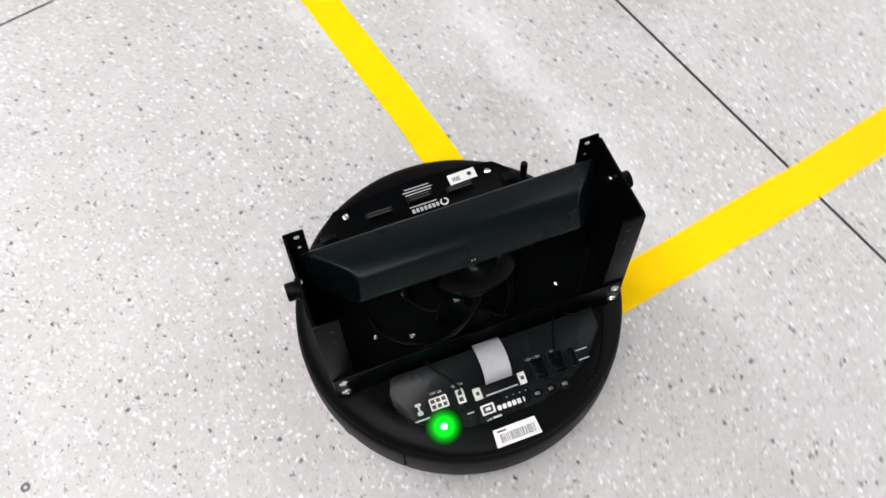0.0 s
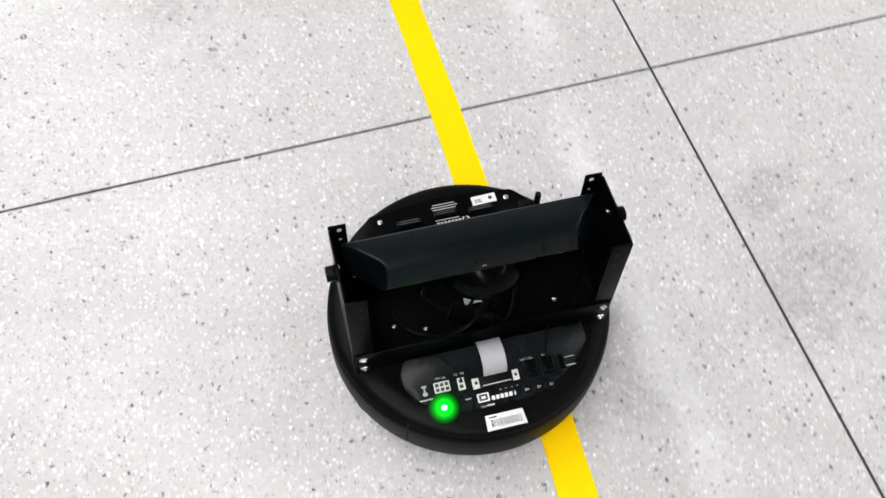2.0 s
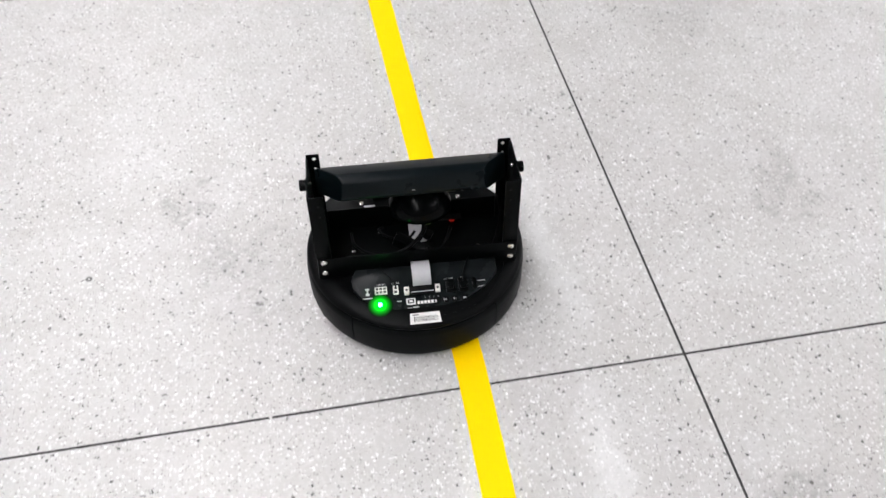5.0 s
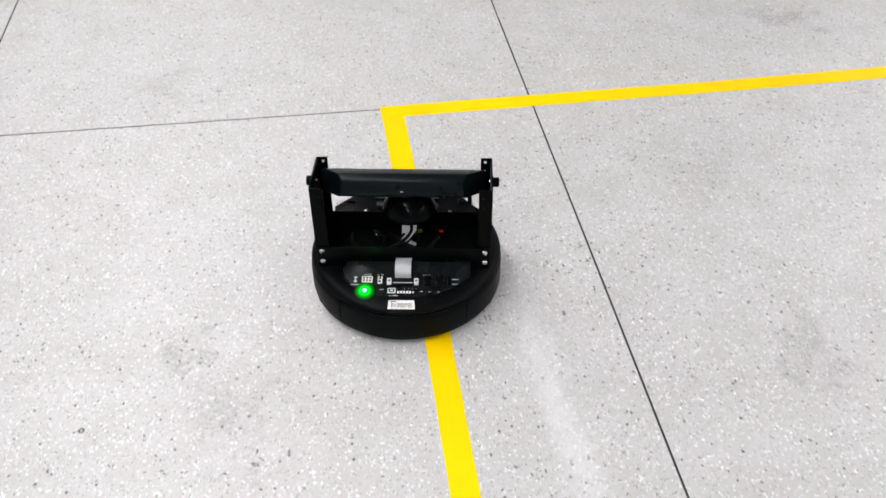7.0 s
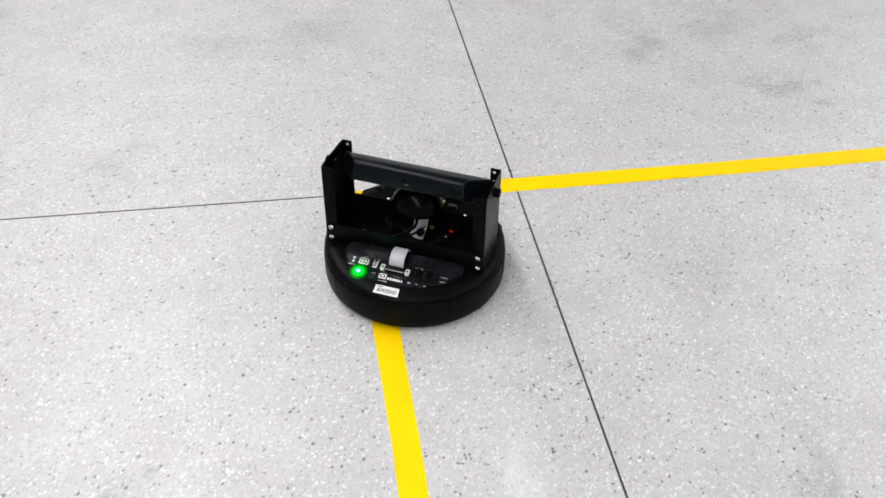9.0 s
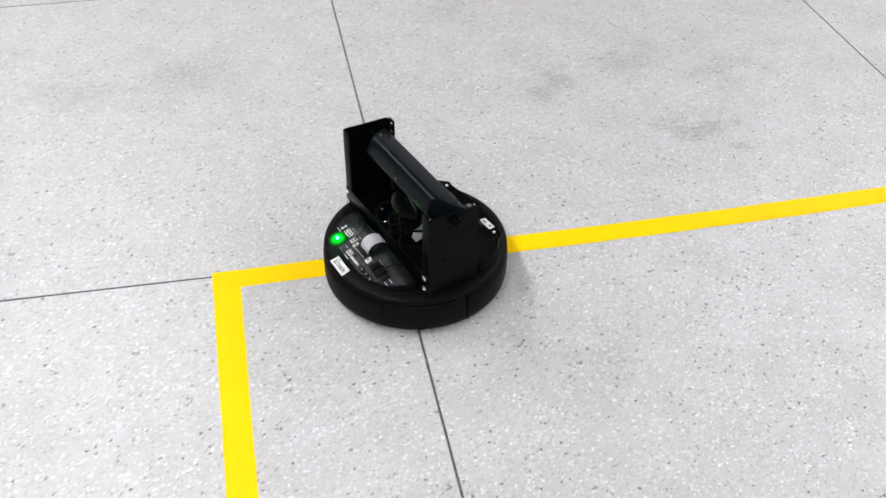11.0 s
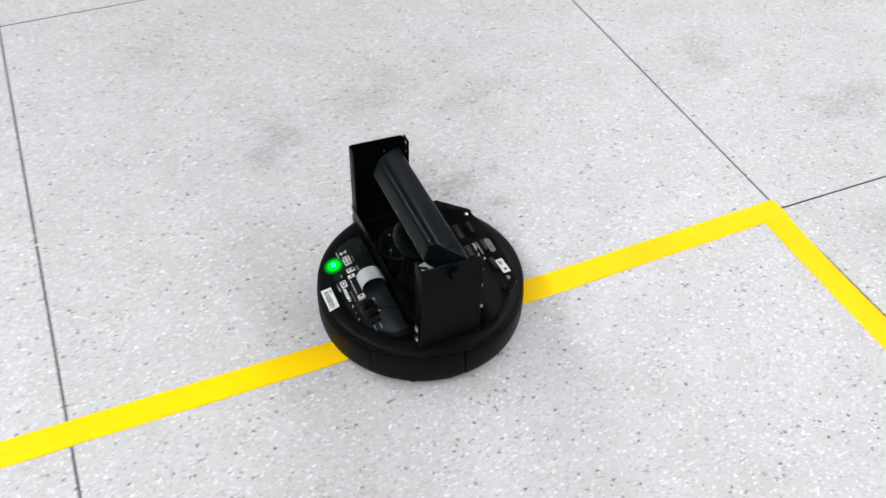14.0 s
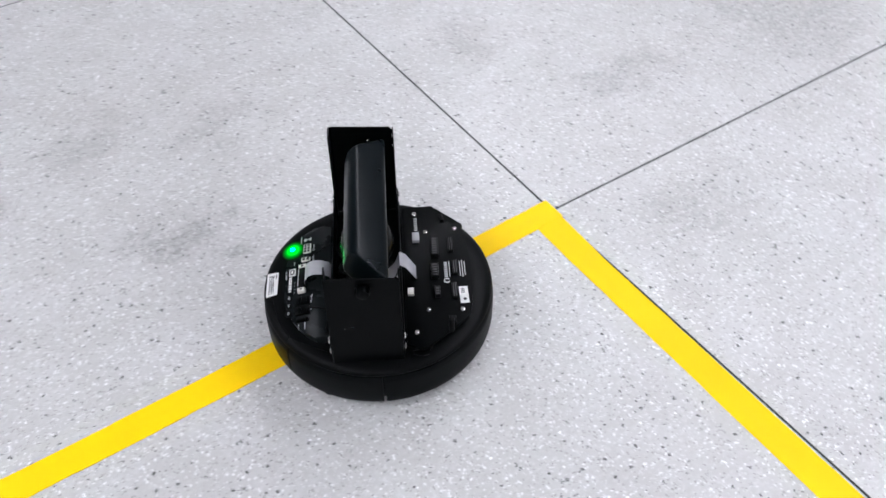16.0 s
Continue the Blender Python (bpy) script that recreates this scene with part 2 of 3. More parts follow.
def add_box(bm, lo, hi, bevel=0.0, seg=2):
    x0, y0, z0 = lo
    x1, y1, z1 = hi
    v = [bm.verts.new(p) for p in ((x0, y0, z0), (x1, y0, z0), (x1, y1, z0), (x0, y1, z0), (x0, y0, z1), (x1, y0, z1), (x1, y1, z1), (x0, y1, z1))]
    fs = [bm.faces.new([v[i] for i in q]) for q in ((3, 2, 1, 0), (4, 5, 6, 7), (0, 1, 5, 4), (1, 2, 6, 5), (2, 3, 7, 6), (3, 0, 4, 7))]
    if bevel:
        es = list({e for f in fs for e in f.edges})
        bmesh.ops.bevel(bm, geom=es, offset=bevel, segments=seg, profile=0.5, affect="EDGES")
    return bm


def box(lo, hi, bevel=0.0, seg=2):
    return add_box(bmesh.new(), lo, hi, bevel, seg)


def add_prism(bm, outline, z0, z1, bevel=0.0, place=None, seg=2):
    """Extrudes an outline of (x, y) from z0 to z1; place turns it into the thing's space."""
    m = place or Matrix()
    n = len(outline)
    lo = [bm.verts.new(m @ Vector((x, y, z0))) for x, y in outline]
    hi = [bm.verts.new(m @ Vector((x, y, z1))) for x, y in outline]
    bm.faces.new(lo[::-1])
    top = bm.faces.new(hi)
    for i in range(n):
        bm.faces.new((lo[i], lo[(i + 1) % n], hi[(i + 1) % n], hi[i]))
    if bevel:
        bmesh.ops.bevel(bm, geom=list(top.edges), offset=bevel, segments=seg, profile=0.5, affect="EDGES")
    return bm


def prism(outline, z0, z1, bevel=0.0, place=None, seg=2):
    return add_prism(bmesh.new(), outline, z0, z1, bevel, place, seg)


def rounded(w, h, r, n=4, cx=0.0, cy=0.0):
    pts = []
    for sx, sy, a0 in ((1, 1, 0), (-1, 1, 90), (-1, -1, 180), (1, -1, 270)):
        for i in range(n + 1):
            a = radians(a0 + 90 * i / n)
            pts.append((cx + sx * (w / 2 - r) + r * math.cos(a), cy + sy * (h / 2 - r) + r * math.sin(a)))
    return pts


def disc(r, n=20, cx=0.0, cy=0.0):
    return [(cx + r * math.cos(2 * math.pi * i / n), cy + r * math.sin(2 * math.pi * i / n)) for i in range(n)]


def lathe(profile, a0=0.0, a1=360.0, steps=96):
    """Turns a closed profile of (r, z) about z between two angles, with end caps if open."""
    bm = bmesh.new()
    whole = abs(a1 - a0 - 360) < 1e-6
    rings = []
    for i in range(steps + (0 if whole else 1)):
        a = radians(a0 + (a1 - a0) * i / steps)
        rings.append([bm.verts.new((r * math.cos(a), r * math.sin(a), z)) for r, z in profile])
    n = len(profile)
    for i in range(steps):
        A, B = rings[i], rings[(i + 1) % len(rings)]
        for j in range(n):
            bm.faces.new((A[j], A[(j + 1) % n], B[(j + 1) % n], B[j]))
    if not whole:
        bm.faces.new(rings[0][::-1])
        bm.faces.new(rings[-1])
    return bm


def tube(points, r, n=8, close=True):
    """A round cable through points, smoothed."""
    pts = [Vector(p) for p in points]
    fine = []
    for i in range(len(pts) - 1):
        p0, p1, p2, p3 = pts[max(i - 1, 0)], pts[i], pts[i + 1], pts[min(i + 2, len(pts) - 1)]
        for s in range(8):
            t = s / 8
            fine.append(0.5 * ((2 * p1) + (p2 - p0) * t + (2 * p0 - 5 * p1 + 4 * p2 - p3) * t * t + (3 * p1 - p0 - 3 * p2 + p3) * t ** 3))
    fine.append(pts[-1])
    bm = bmesh.new()
    rings = []
    up = Vector((0, 0, 1))
    for i, p in enumerate(fine):
        d = (fine[min(i + 1, len(fine) - 1)] - fine[max(i - 1, 0)]).normalized()
        s = d.cross(up if abs(d.z) < 0.95 else Vector((1, 0, 0))).normalized()
        u = s.cross(d)
        rings.append([bm.verts.new(p + r * (math.cos(2 * math.pi * j / n) * s + math.sin(2 * math.pi * j / n) * u)) for j in range(n)])
    for A, B in zip(rings, rings[1:]):
        for j in range(n):
            bm.faces.new((A[j], A[(j + 1) % n], B[(j + 1) % n], B[j]))
    bm.faces.new(rings[0][::-1])
    bm.faces.new(rings[-1])
    return bm


def lettering(name, text, size, place, material, parent):
    """Raised print of readable characters with the built-in font."""
    cu = bpy.data.curves.new("print", "FONT")
    cu.body, cu.size, cu.extrude, cu.align_x, cu.align_y = text, size, 0.00015, "CENTER", "CENTER"
    tmp = bpy.data.objects.new("print", cu)
    me = bpy.data.meshes.new_from_object(tmp)
    me.transform(place)
    me.materials.clear()
    me.materials.append(material)
    ob = new(name, me)
    ob.parent = parent
    bpy.data.objects.remove(tmp)
    return ob


def empty(name):
    ob = new(name)
    ob.empty_display_size = 0.05
    return ob


# ---- room ----
J1, DX, DY = 0.3657, 1.338, 1.209          # floor joints: x = J1 + i DX, y = j DY
GAP = 0.0042
X0, X1, Y0, Y1, TOP = J1 - 3 * DX - 0.5, J1 + 4 * DX + 0.5, -5 * DY, 4 * DY, 2.9


def build_room():
    tagged(part("floor", box((X0 - 0.2, Y0 - 0.2, -0.12), (X1 + 0.2, Y1 + 0.2, -0.0006)), JOINT), "pale speckled terrazzo floor laid in large panels", "floor", kind="structure")
    for name, lo, hi in (("wall_north", (X0, Y1, -0.0006), (X1, Y1 + 0.2, TOP)), ("wall_south", (X0, Y0 - 0.2, -0.0006), (X1, Y0, TOP)),
                         ("wall_west", (X0 - 0.2, Y0, -0.0006), (X0, Y1, TOP)), ("wall_east", (X1, Y0, -0.0006), (X1 + 0.2, Y1, TOP))):
        tagged(part(name, box(lo, hi), PLASTER), "plain white plastered room wall", "wall", kind="structure")
    tagged(part("ceiling", box((X0 - 0.2, Y0 - 0.2, TOP), (X1 + 0.2, Y1 + 0.2, TOP + 0.15)), TILE), "plain grey room ceiling", "ceiling", kind="structure")


def build_lights():
    first = None
    for x in (-1.05, 3.5):
        for j in range(6):
            m = pose(x, -5.3 + 1.6 * j, TOP, 0, 0, 90)
            if first is None:
                first = empty("ceiling_light")
                bm = bmesh.new()
                for lo, hi in (((-0.62, -0.17, -0.05), (0.62, -0.15, 0.0)), ((-0.62, 0.15, -0.05), (0.62, 0.17, 0.0)),
                               ((-0.62, -0.15, -0.05), (-0.60, 0.15, 0.0)), ((0.60, -0.15, -0.05), (0.62, 0.15, 0.0))):
                    add_box(bm, lo, hi)
                part("frame", bm, PLASTER, first)
                part("diffuser", box((-0.6, -0.15, -0.04), (0.6, 0.15, -0.03)), LAMP, first)
                tagged(first, "white rectangular ceiling light with a glowing diffuser", "ceiling light", "ceiling lights")
                first.matrix_basis = m
            else:
                copy_thing(first, m)


# ---- tape on the floor ----
def tape(points, z):
    """One straight strip of tape, its four corners in order round it."""
    rng = random.Random(len(points) + int(z * 1e5))
    fine = []
    for (xa, ya), (xb, yb) in zip(points, points[1:] + points[:1]):
        n = max(1, int(math.hypot(xb - xa, yb - ya) / 0.03))
        for i in range(n):
            wave = 0.0 if i == 0 else rng.gauss(0, 0.00035)
            fine.append((xa + (xb - xa) * i / n + wave, ya + (yb - ya) * i / n + wave))
    root = prism(fine, 0.0002, z, 0.0)
    return tagged(part("floor_tape", root, TAPE, smooth=None), "bright yellow vinyl line tape stuck to terrazzo", "floor tape", "yellow tape route")


def build_tape():
    # strips: up, across, back down, and the closing one; each a little uneven in its run
    tape([(-0.014, -2.026), (0.036, -2.030), (0.0530, -1.65), (0.0595, -1.22), (0.0610, -0.70), (0.0520, -0.052), (0.0510, 0.0), (-0.001, 0.0), (0.0150, -0.70), (0.0135, -1.22), (0.0080, -1.65)], 0.0009)
    tape([(-0.001, -0.046), (0.36, -0.046), (0.86, -0.049), (1.20, -0.047), (1.711, -0.034), (1.711, 0.014), (1.20, 0.003), (0.86, -0.001), (0.354, 0.002), (-0.001, 0.002)], 0.0013)
    tape([(1.642, -2.046), (1.693, -2.046), (1.7005, -0.70), (1.7030, -0.15), (1.711, 0.012), (1.655, 0.012), (1.6525, -0.15), (1.6490, -0.70)], 0.0009)
    tape([(-0.014, -2.029), (-0.014, -1.978), (0.37, -1.996), (0.80, -1.998), (1.709, -1.998), (1.709, -2.048), (0.80, -2.048), (0.37, -2.048)], 0.0013)


# ---- the robot ----
PZ = 0.0892      # control panel surface
FZ = 0.101       # front cover plate surface


def flat(name, x, y, w, h, z, material, parent, r=0.0, thick=0.0004, turn=0.0, label=""):
    """A thin printed or stuck patch, w along y and h along x, lying on a level surface."""
    o = rounded(h, w, r, 3) if r else [(-h / 2, -w / 2), (h / 2, -w / 2), (h / 2, w / 2), (-h / 2, w / 2)]
    return part(name, prism(o, 0.0, thick, place=pose(x, y, z, 0, 0, turn)), material, parent, label, smooth=None)


def screw(parent, m, r=0.0045, name="screw"):
    bm = bmesh.new()
    rings = []
    for rr, z in ((r, 0.0), (r, 0.0012), (r * 0.86, 0.0022), (r * 0.45, 0.0028)):
        rings.append([bm.verts.new(m @ Vector((rr * math.cos(a), rr * math.sin(a), z))) for a in [2 * math.pi * i / 14 for i in range(14)]])
    for A, B in zip(rings, rings[1:]):
        for j in range(14):
            bm.faces.new((A[j], A[(j + 1) % 14], B[(j + 1) % 14], B[j]))
    inner = [bm.verts.new(m @ Vector((r * 0.36 * math.cos(a), r * 0.36 * math.sin(a), 0.0012))) for a in [2 * math.pi * i / 14 for i in range(14)]]
    for j in range(14):
        bm.faces.new((rings[-1][j], rings[-1][(j + 1) % 14], inner[(j + 1) % 14], inner[j]))
    bm.faces.new(inner)
    return part(name, bm, STEEL, parent, "bright steel screw head", 30)


def build_robot():
    bot = tagged(empty("wheeled_robot"), "round black wheeled robot with sensor bar and green light on", "robot")
    # drive
    for s in (-1, 1):
        bm = prism(disc(0.035, 32), -0.011, 0.011, 0.002, pose(0.0, s * 0.115, 0.035, 90))
        part("wheel", bm, RUBBER, bot, "black rubber drive wheel")
    for x in (-0.115, 0.115):
        part("caster", prism(disc(0.012, 20), -0.005, 0.005, 0.001, pose(x, 0, 0.012, 90)), RUBBER, bot)
    # shell
    part("underbody", lathe([(0.001, 0.0135), (0.164, 0.0135), (0.166, 0.02), (0.166, 0.071), (0.001, 0.071)], steps=64), SHELL, bot)
    side = [(0.1655, 0.0115), (0.1715, 0.0120), (0.1742, 0.0155), (0.1755, 0.024), (0.1757, 0.040), (0.1755, 0.060), (0.1742, 0.0672), (0.1715, 0.0705), (0.1655, 0.0712)]
    part("front_bumper", lathe(side, -88.0, 89.0, 72), RUBBER, bot, "black moulded front bumper")
    for a, b in ((91.0, 141.0), (141.7, 219.7), (220.4, 270.7)):
        part("rear_skirt", lathe(side, a, b, 30), RUBBER, bot)
    top = lathe([(0.001, 0.0716), (0.168, 0.0716), (0.1722, 0.0735), (0.1738, 0.0765), (0.1728, 0.0800), (0.1695, 0.0828), (0.1640, 0.0850), (0.1540, 0.0872), (0.1490, 0.0879), (0.1450, 0.0880), (0.001, 0.0880)])
    part("top_shell", top, SHELL, bot)
    for a in (117.0, 243.0):
        part("cliff_slot", lathe([(0.1735, 0.0140), (0.1748, 0.0140), (0.1756, 0.0190), (0.1740, 0.0190)], a - 1.3, a + 1.3, 4), DARK, bot)
    # control panel with its raised rounded border
    arc = [(0.1465 * math.cos(radians(a)), 0.1465 * math.sin(radians(a))) for a in np.linspace(140, 226, 26)]
    outline = [(-0.0600, 0.098), (-0.0760, 0.105), (-0.094, 0.104)] + arc + [(-0.084, -0.1185), (-0.0600, -0.118)]
    panel = part("control_panel", prism(outline, 0.0640, PZ, 0.0012), GLOSS, bot, "glossy black control panel with white print")
    # it rises towards the tray
    panel.matrix_basis = Matrix.Translation((-0.136, 0, PZ)) @ pose(0, 0, 0, 0, -14.5, 0) @ Matrix.Diagonal((0.89, 1, 1, 1)) @ Matrix.Translation((0.136, 0, -PZ))
    part("panel_seam", tube([(-0.0670, -0.1330, 0.0882), (-0.0780, -0.1315, 0.0882), (-0.1030, -0.1190, 0.0870), (-0.1200, -0.1080, 0.0858), (-0.1290, -0.1010, 0.0850), (-0.1335, -0.1050, 0.0825), (-0.1350, -0.1100, 0.0760)], 0.0007, 6), COAT, bot)
    part("panel_seam", tube([(-0.1290, -0.1010, 0.0852), (-0.1440, -0.0760, 0.0854), (-0.1530, -0.0480, 0.0858), (-0.1575, -0.0300, 0.0858)], 0.0006, 6), COAT, bot)
    # green light: a disc far wider than the LED carries its painted halo
    led = part("green_light_halo", lathe([(0.0001, 0.0), (0.0195, 0.0), (0.0190, 0.0002), (0.0120, 0.0009), (0.0060, 0.0018), (0.0001, 0.0024)], steps=32), GREEN_HALO, bot, "green status light with its halo modelled as a glowing disc")
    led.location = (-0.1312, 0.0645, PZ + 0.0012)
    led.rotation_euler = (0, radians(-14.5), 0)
    part("led_core", lathe([(0.0001, 0.0010), (0.0032, 0.0010), (0.0030, 0.0036), (0.0018, 0.0048), (0.0001, 0.0051)], steps=18), CORE, led, "white-hot core of the status light")
    # print and fittings of the panel
    flat("robot_icon", -0.1085, 0.082, 0.0058, 0.0050, PZ, PRINT, panel, 0.002)
    flat("robot_icon", -0.1030, 0.082, 0.0020, 0.0070, PZ, PRINT, panel)
    flat("robot_icon", -0.0990, 0.082, 0.0062, 0.0030, PZ, PRINT, panel, 0.001)
    flat("small_print", -0.116, 0.0815, 0.017, 0.0016, PZ, PRINT, panel)
    sock = part("power_socket", prism(rounded(0.0135, 0.0185, 0.001, 2, -0.104, 0.0615), PZ - 0.001, PZ + 0.0018), IVORY, panel, "white six-pin power socket")
    for i in range(2):
        for j in range(3):
            flat("pin_hole", -0.1072 + 0.0062 * i, 0.0558 + 0.0057 * j, 0.0040, 0.0042, PZ + 0.0018, INK, sock)
    small = part("power_socket", prism(rounded(0.016, 0.0080, 0.001, 2, -0.1055, 0.0390), PZ - 0.001, PZ + 0.0020), IVORY, panel, "white two-pin power socket")
    flat("pin_hole", -0.1020, 0.0390, 0.0042, 0.0045, PZ + 0.0020, INK, small)
    flat("pin_hole", -0.1090, 0.0395, 0.0042, 0.0045, PZ + 0.0020, INK, small)
    rot = pose(0, 0, 0, 0, 0, -90)
    for text, x, y, size in (("19V 2A", -0.0925, 0.0615, 0.0042), ("12V 5A", -0.0925, 0.0390, 0.0042), ("12V 1.5A", -0.0925, -0.0420, 0.0042), ("5V", -0.0925, -0.0630, 0.0042), ("USB", -0.1405, 0.0200, 0.0036)):
        lettering("small_print", text, size, pose(x, y, PZ + 0.0002) @ rot, PRINT, panel)
    # ribbon connector
    con = part("ribbon_connector", box((-0.1165, -0.0205, PZ - 0.001), (-0.1035, 0.0185, PZ + 0.0065), 0.0008), DARK, panel, "black ribbon cable connector")
    flat("connector_edge", -0.1150, -0.0010, 0.034, 0.0014, PZ + 0.0066, PRINT, con)
    for y in (0.0228, -0.0245):
        latch = part("latch", box((-0.1165, y - 0.0038, PZ - 0.001), (-0.1030, y + 0.0038, PZ + 0.0055), 0.0008), IVORY, panel, "ivory latch of the ribbon connector")
        flat("latch_hole", -0.1095, y, 0.0034, 0.0042, PZ + 0.0056, INK, latch, 0.0012)
    # usb mark, plain wordmark bars, dots
    usb = flat("usb_port", -0.1290, 0.0178, 0.0140, 0.0115, PZ, WHITE, panel, 0.0012, 0.0010)
    flat("usb_slot", -0.1290, 0.0178, 0.0098, 0.0076, PZ + 0.0010, INK, usb, 0.0008)
    flat("usb_tongue", -0.1290, 0.0178, 0.0052, 0.0036, PZ + 0.0014, WHITE, usb)
    # wordmark of plain bars
    for i in range(6):
        flat("wordmark", -0.1320, 0.0064 - 0.0052 * i, 0.0040 if i < 5 else 0.0018, 0.0056, PZ, WHITE, panel, 0.0009)
    for i in range(4):
        flat("dot", -0.1235, -0.004 - 0.0068 * i, 0.0012, 0.0012, PZ, PRINT, panel)
    part("reset_button", prism(disc(0.0028, 14, -0.1325, 0.0350), PZ, PZ + 0.0008), SLATE, panel)
    flat("small_print", -0.1265, 0.0352, 0.0072, 0.0014, PZ, PRINT, panel)
    flat("small_print", -0.1400, 0.0112, 0.0090, 0.0022, PZ, PRINT, panel)
    for n, y in enumerate((-0.0340, -0.0488, -0.0636)):
        but = part("button", prism(disc(0.0058, 22, -0.1315, y), PZ - 0.0006, PZ + 0.0014, 0.0005), SHELL, panel, "round black push button")
        lettering("small_print", "B%d" % n, 0.0048, pose(-0.1315, y, PZ + 0.0016) @ rot, PRINT, but)
    for y, w, h in ((-0.0445, 0.0140, 0.0235), (-0.0640, 0.0145, 0.0245), (-0.0812, 0.0062, 0.0205)):
        s = part("socket", box((-0.1065 - h / 2, y - w / 2, PZ - 0.001), (-0.1065 + h / 2, y + w / 2, PZ + 0.0035), 0.0008), COAT, panel, "black panel socket")
        flat("socket_slot", -0.1065, y, w * 0.55, h * 0.62, PZ + 0.0036, COAT, s)
        if w > 0.01:
            part("socket_key", box((-0.1065 - h * 0.30, y - w * 0.32, PZ + 0.0030), (-0.1065 - h * 0.08, y + w * 0.32, PZ + 0.0060), 0.0008), COAT, s)
    flat("small_print", -0.1015, -0.0925, 0.0125, 0.0012, PZ, PRINT, panel)
    flat("small_print", -0.1125, -0.0920, 0.0115, 0.0012, PZ, PRINT, panel)
    # barcode sticker on the sloping rim
    slope = pose(-0.1600, -0.0010, 0.0864, 0, -13.0, 0)
    st = part("barcode_sticker", prism([(-0.0088, -0.0235), (0.0088, -0.0215), (0.0088, 0.0225), (-0.0088, 0.0235)], 0.0, 0.0010, place=slope), WHITE, bot, "white barcode sticker", None)
    rng = random.Random(4)
    y = -0.0185
    while y < 0.0175:
        w = rng.choice((0.0005, 0.0007, 0.0011))
        part("bar", prism([(-0.0055, y), (0.0030, y), (0.0030, y + w), (-0.0055, y + w)], 0.0010, 0.0012, place=slope), INK, st, smooth=None)
        y += w + rng.choice((0.0006, 0.0008, 0.0012))
    part("small_print", prism([(0.0050, 0.0095), (0.0066, 0.0095), (0.0066, 0.0190), (0.0050, 0.0190)], 0.0010, 0.0012, place=slope), INK, st, smooth=None)
    # tray between the brackets
    part("tray_wall", box((-0.0662, -0.1525, 0.0872), (-0.0642, 0.1525, 0.1335), 0.0005), COAT, bot)
    part("tray_wall", box((0.0347, -0.1525, 0.0872), (0.0365, 0.1525, 0.1330), 0.0005), COAT, bot)
    part("tray_floor", box((-0.0640, -0.1470, 0.0875), (0.0338, 0.1470, 0.0900)), COAT, bot)
    for x, y in ((-0.030, 0.062), (0.012, -0.060), (-0.018, 0.098), (-0.028, -0.100), (0.018, 0.055)):
        screw(bot, pose(x, y, 0.0900), 0.0032)
    # brackets: folded sheet posts
    for s in (-1, 1):
        post = part("bracket", prism([(-0.0630, 0.0880), (0.0340, 0.0880), (0.0340, 0.2500), (0.0280, 0.2565), (-0.0600, 0.2615), (-0.0630, 0.2585)], -0.0011, 0.0011, 0.0,
                                     Matrix(((1, 0, 0, 0), (0, 0, -1, s * 0.1530), (0, 1, 0, 0), (0, 0, 0, 1)))), COAT, bot, "folded black sheet-metal side bracket")
        ya, yb = sorted((s * 0.1540, s * 0.1310))
        part("rear_flange", box((-0.0641, ya, 0.0885), (-0.0619, yb, 0.2605), 0.0004), COAT, post)
        ya, yb = sorted((s * 0.1540, s * 0.1345))
        part("front_flange", box((0.0325, ya, 0.0885), (0.0345, yb, 0.2560), 0.0004), COAT, post)
        for z, r in ((0.2485, 0.0027), (0.2300, 0.0016)):
            hole = prism(disc(r, 12), 0, 0.0004, 0, pose(0.0322, s * 0.1422, z, 0, -90))
            part("hole_rim", hole, BARE, post, "bare metal bolt hole")
        for z in (0.243, 0.222):
            part("hole", prism(disc(0.0022, 10), 0, 0.0003, 0, pose(-0.0642, s * 0.1390, z, 0, -90)), DARK, post)
        for z in (0.1248, 0.1015):
            screw(post, pose(-0.0663, s * 0.1430, z, 0, -90), 0.0052)
            screw(post, pose(0.0361, s * 0.1440, z + 0.003, 0, 90), 0.0048)
        screw(post, pose(-0.0042, s * 0.1519, 0.2348, s * 90), 0.0026)
        knob = part("knob", prism(disc(0.0085, 24), 0.0, 0.0115, 0.0014, pose(-0.0134, s * 0.1543, 0.2400, -s * 90)), COAT, post, "black clamping knob")
        part("knob_washer", prism(disc(0.0105, 24), 0.0, 0.0016, 0.0, pose(-0.0134, s * 0.1541, 0.2400, -s * 90)), COAT, knob)
    # sensor bar, tipped forward
    tip = pose(-0.0100, 0.0, 0.2385, 0, 24.0, 0)
    section = []
    for cu, cv, r, a0 in ((0.0290, 0.0160, 0.0090, 0), (-0.0275, 0.0165, 0.0135, 90), (-0.0250, -0.0245, 0.0085, 180), (0.0270, -0.0245, 0.0050, 270)):
        su, sv = (1 if cu > 0 else -1), (1 if cv > 0 else -1)
        for i in range(7):
            a = radians(a0 + 15 * i)
            section.append((cu - su * r + r * math.cos(a), cv - sv * r + r * math.sin(a)))
    n = len(section)
    bm = bmesh.new()
    rings = []
    for side, back, slim in ((-1, 0.0, 0.93), (-1, 0.0006, 0.965), (-1, 0.0020, 0.99), (-1, 0.0045, 1.0), (1, 0.0045, 1.0), (1, 0.0020, 0.99), (1, 0.0006, 0.965), (1, 0.0, 0.93)):
        ring = []
        for u, v in section:
            reach = 0.1050 + 0.0385 * min(1.0, max(0.0, (u + 0.0275) / 0.0540))
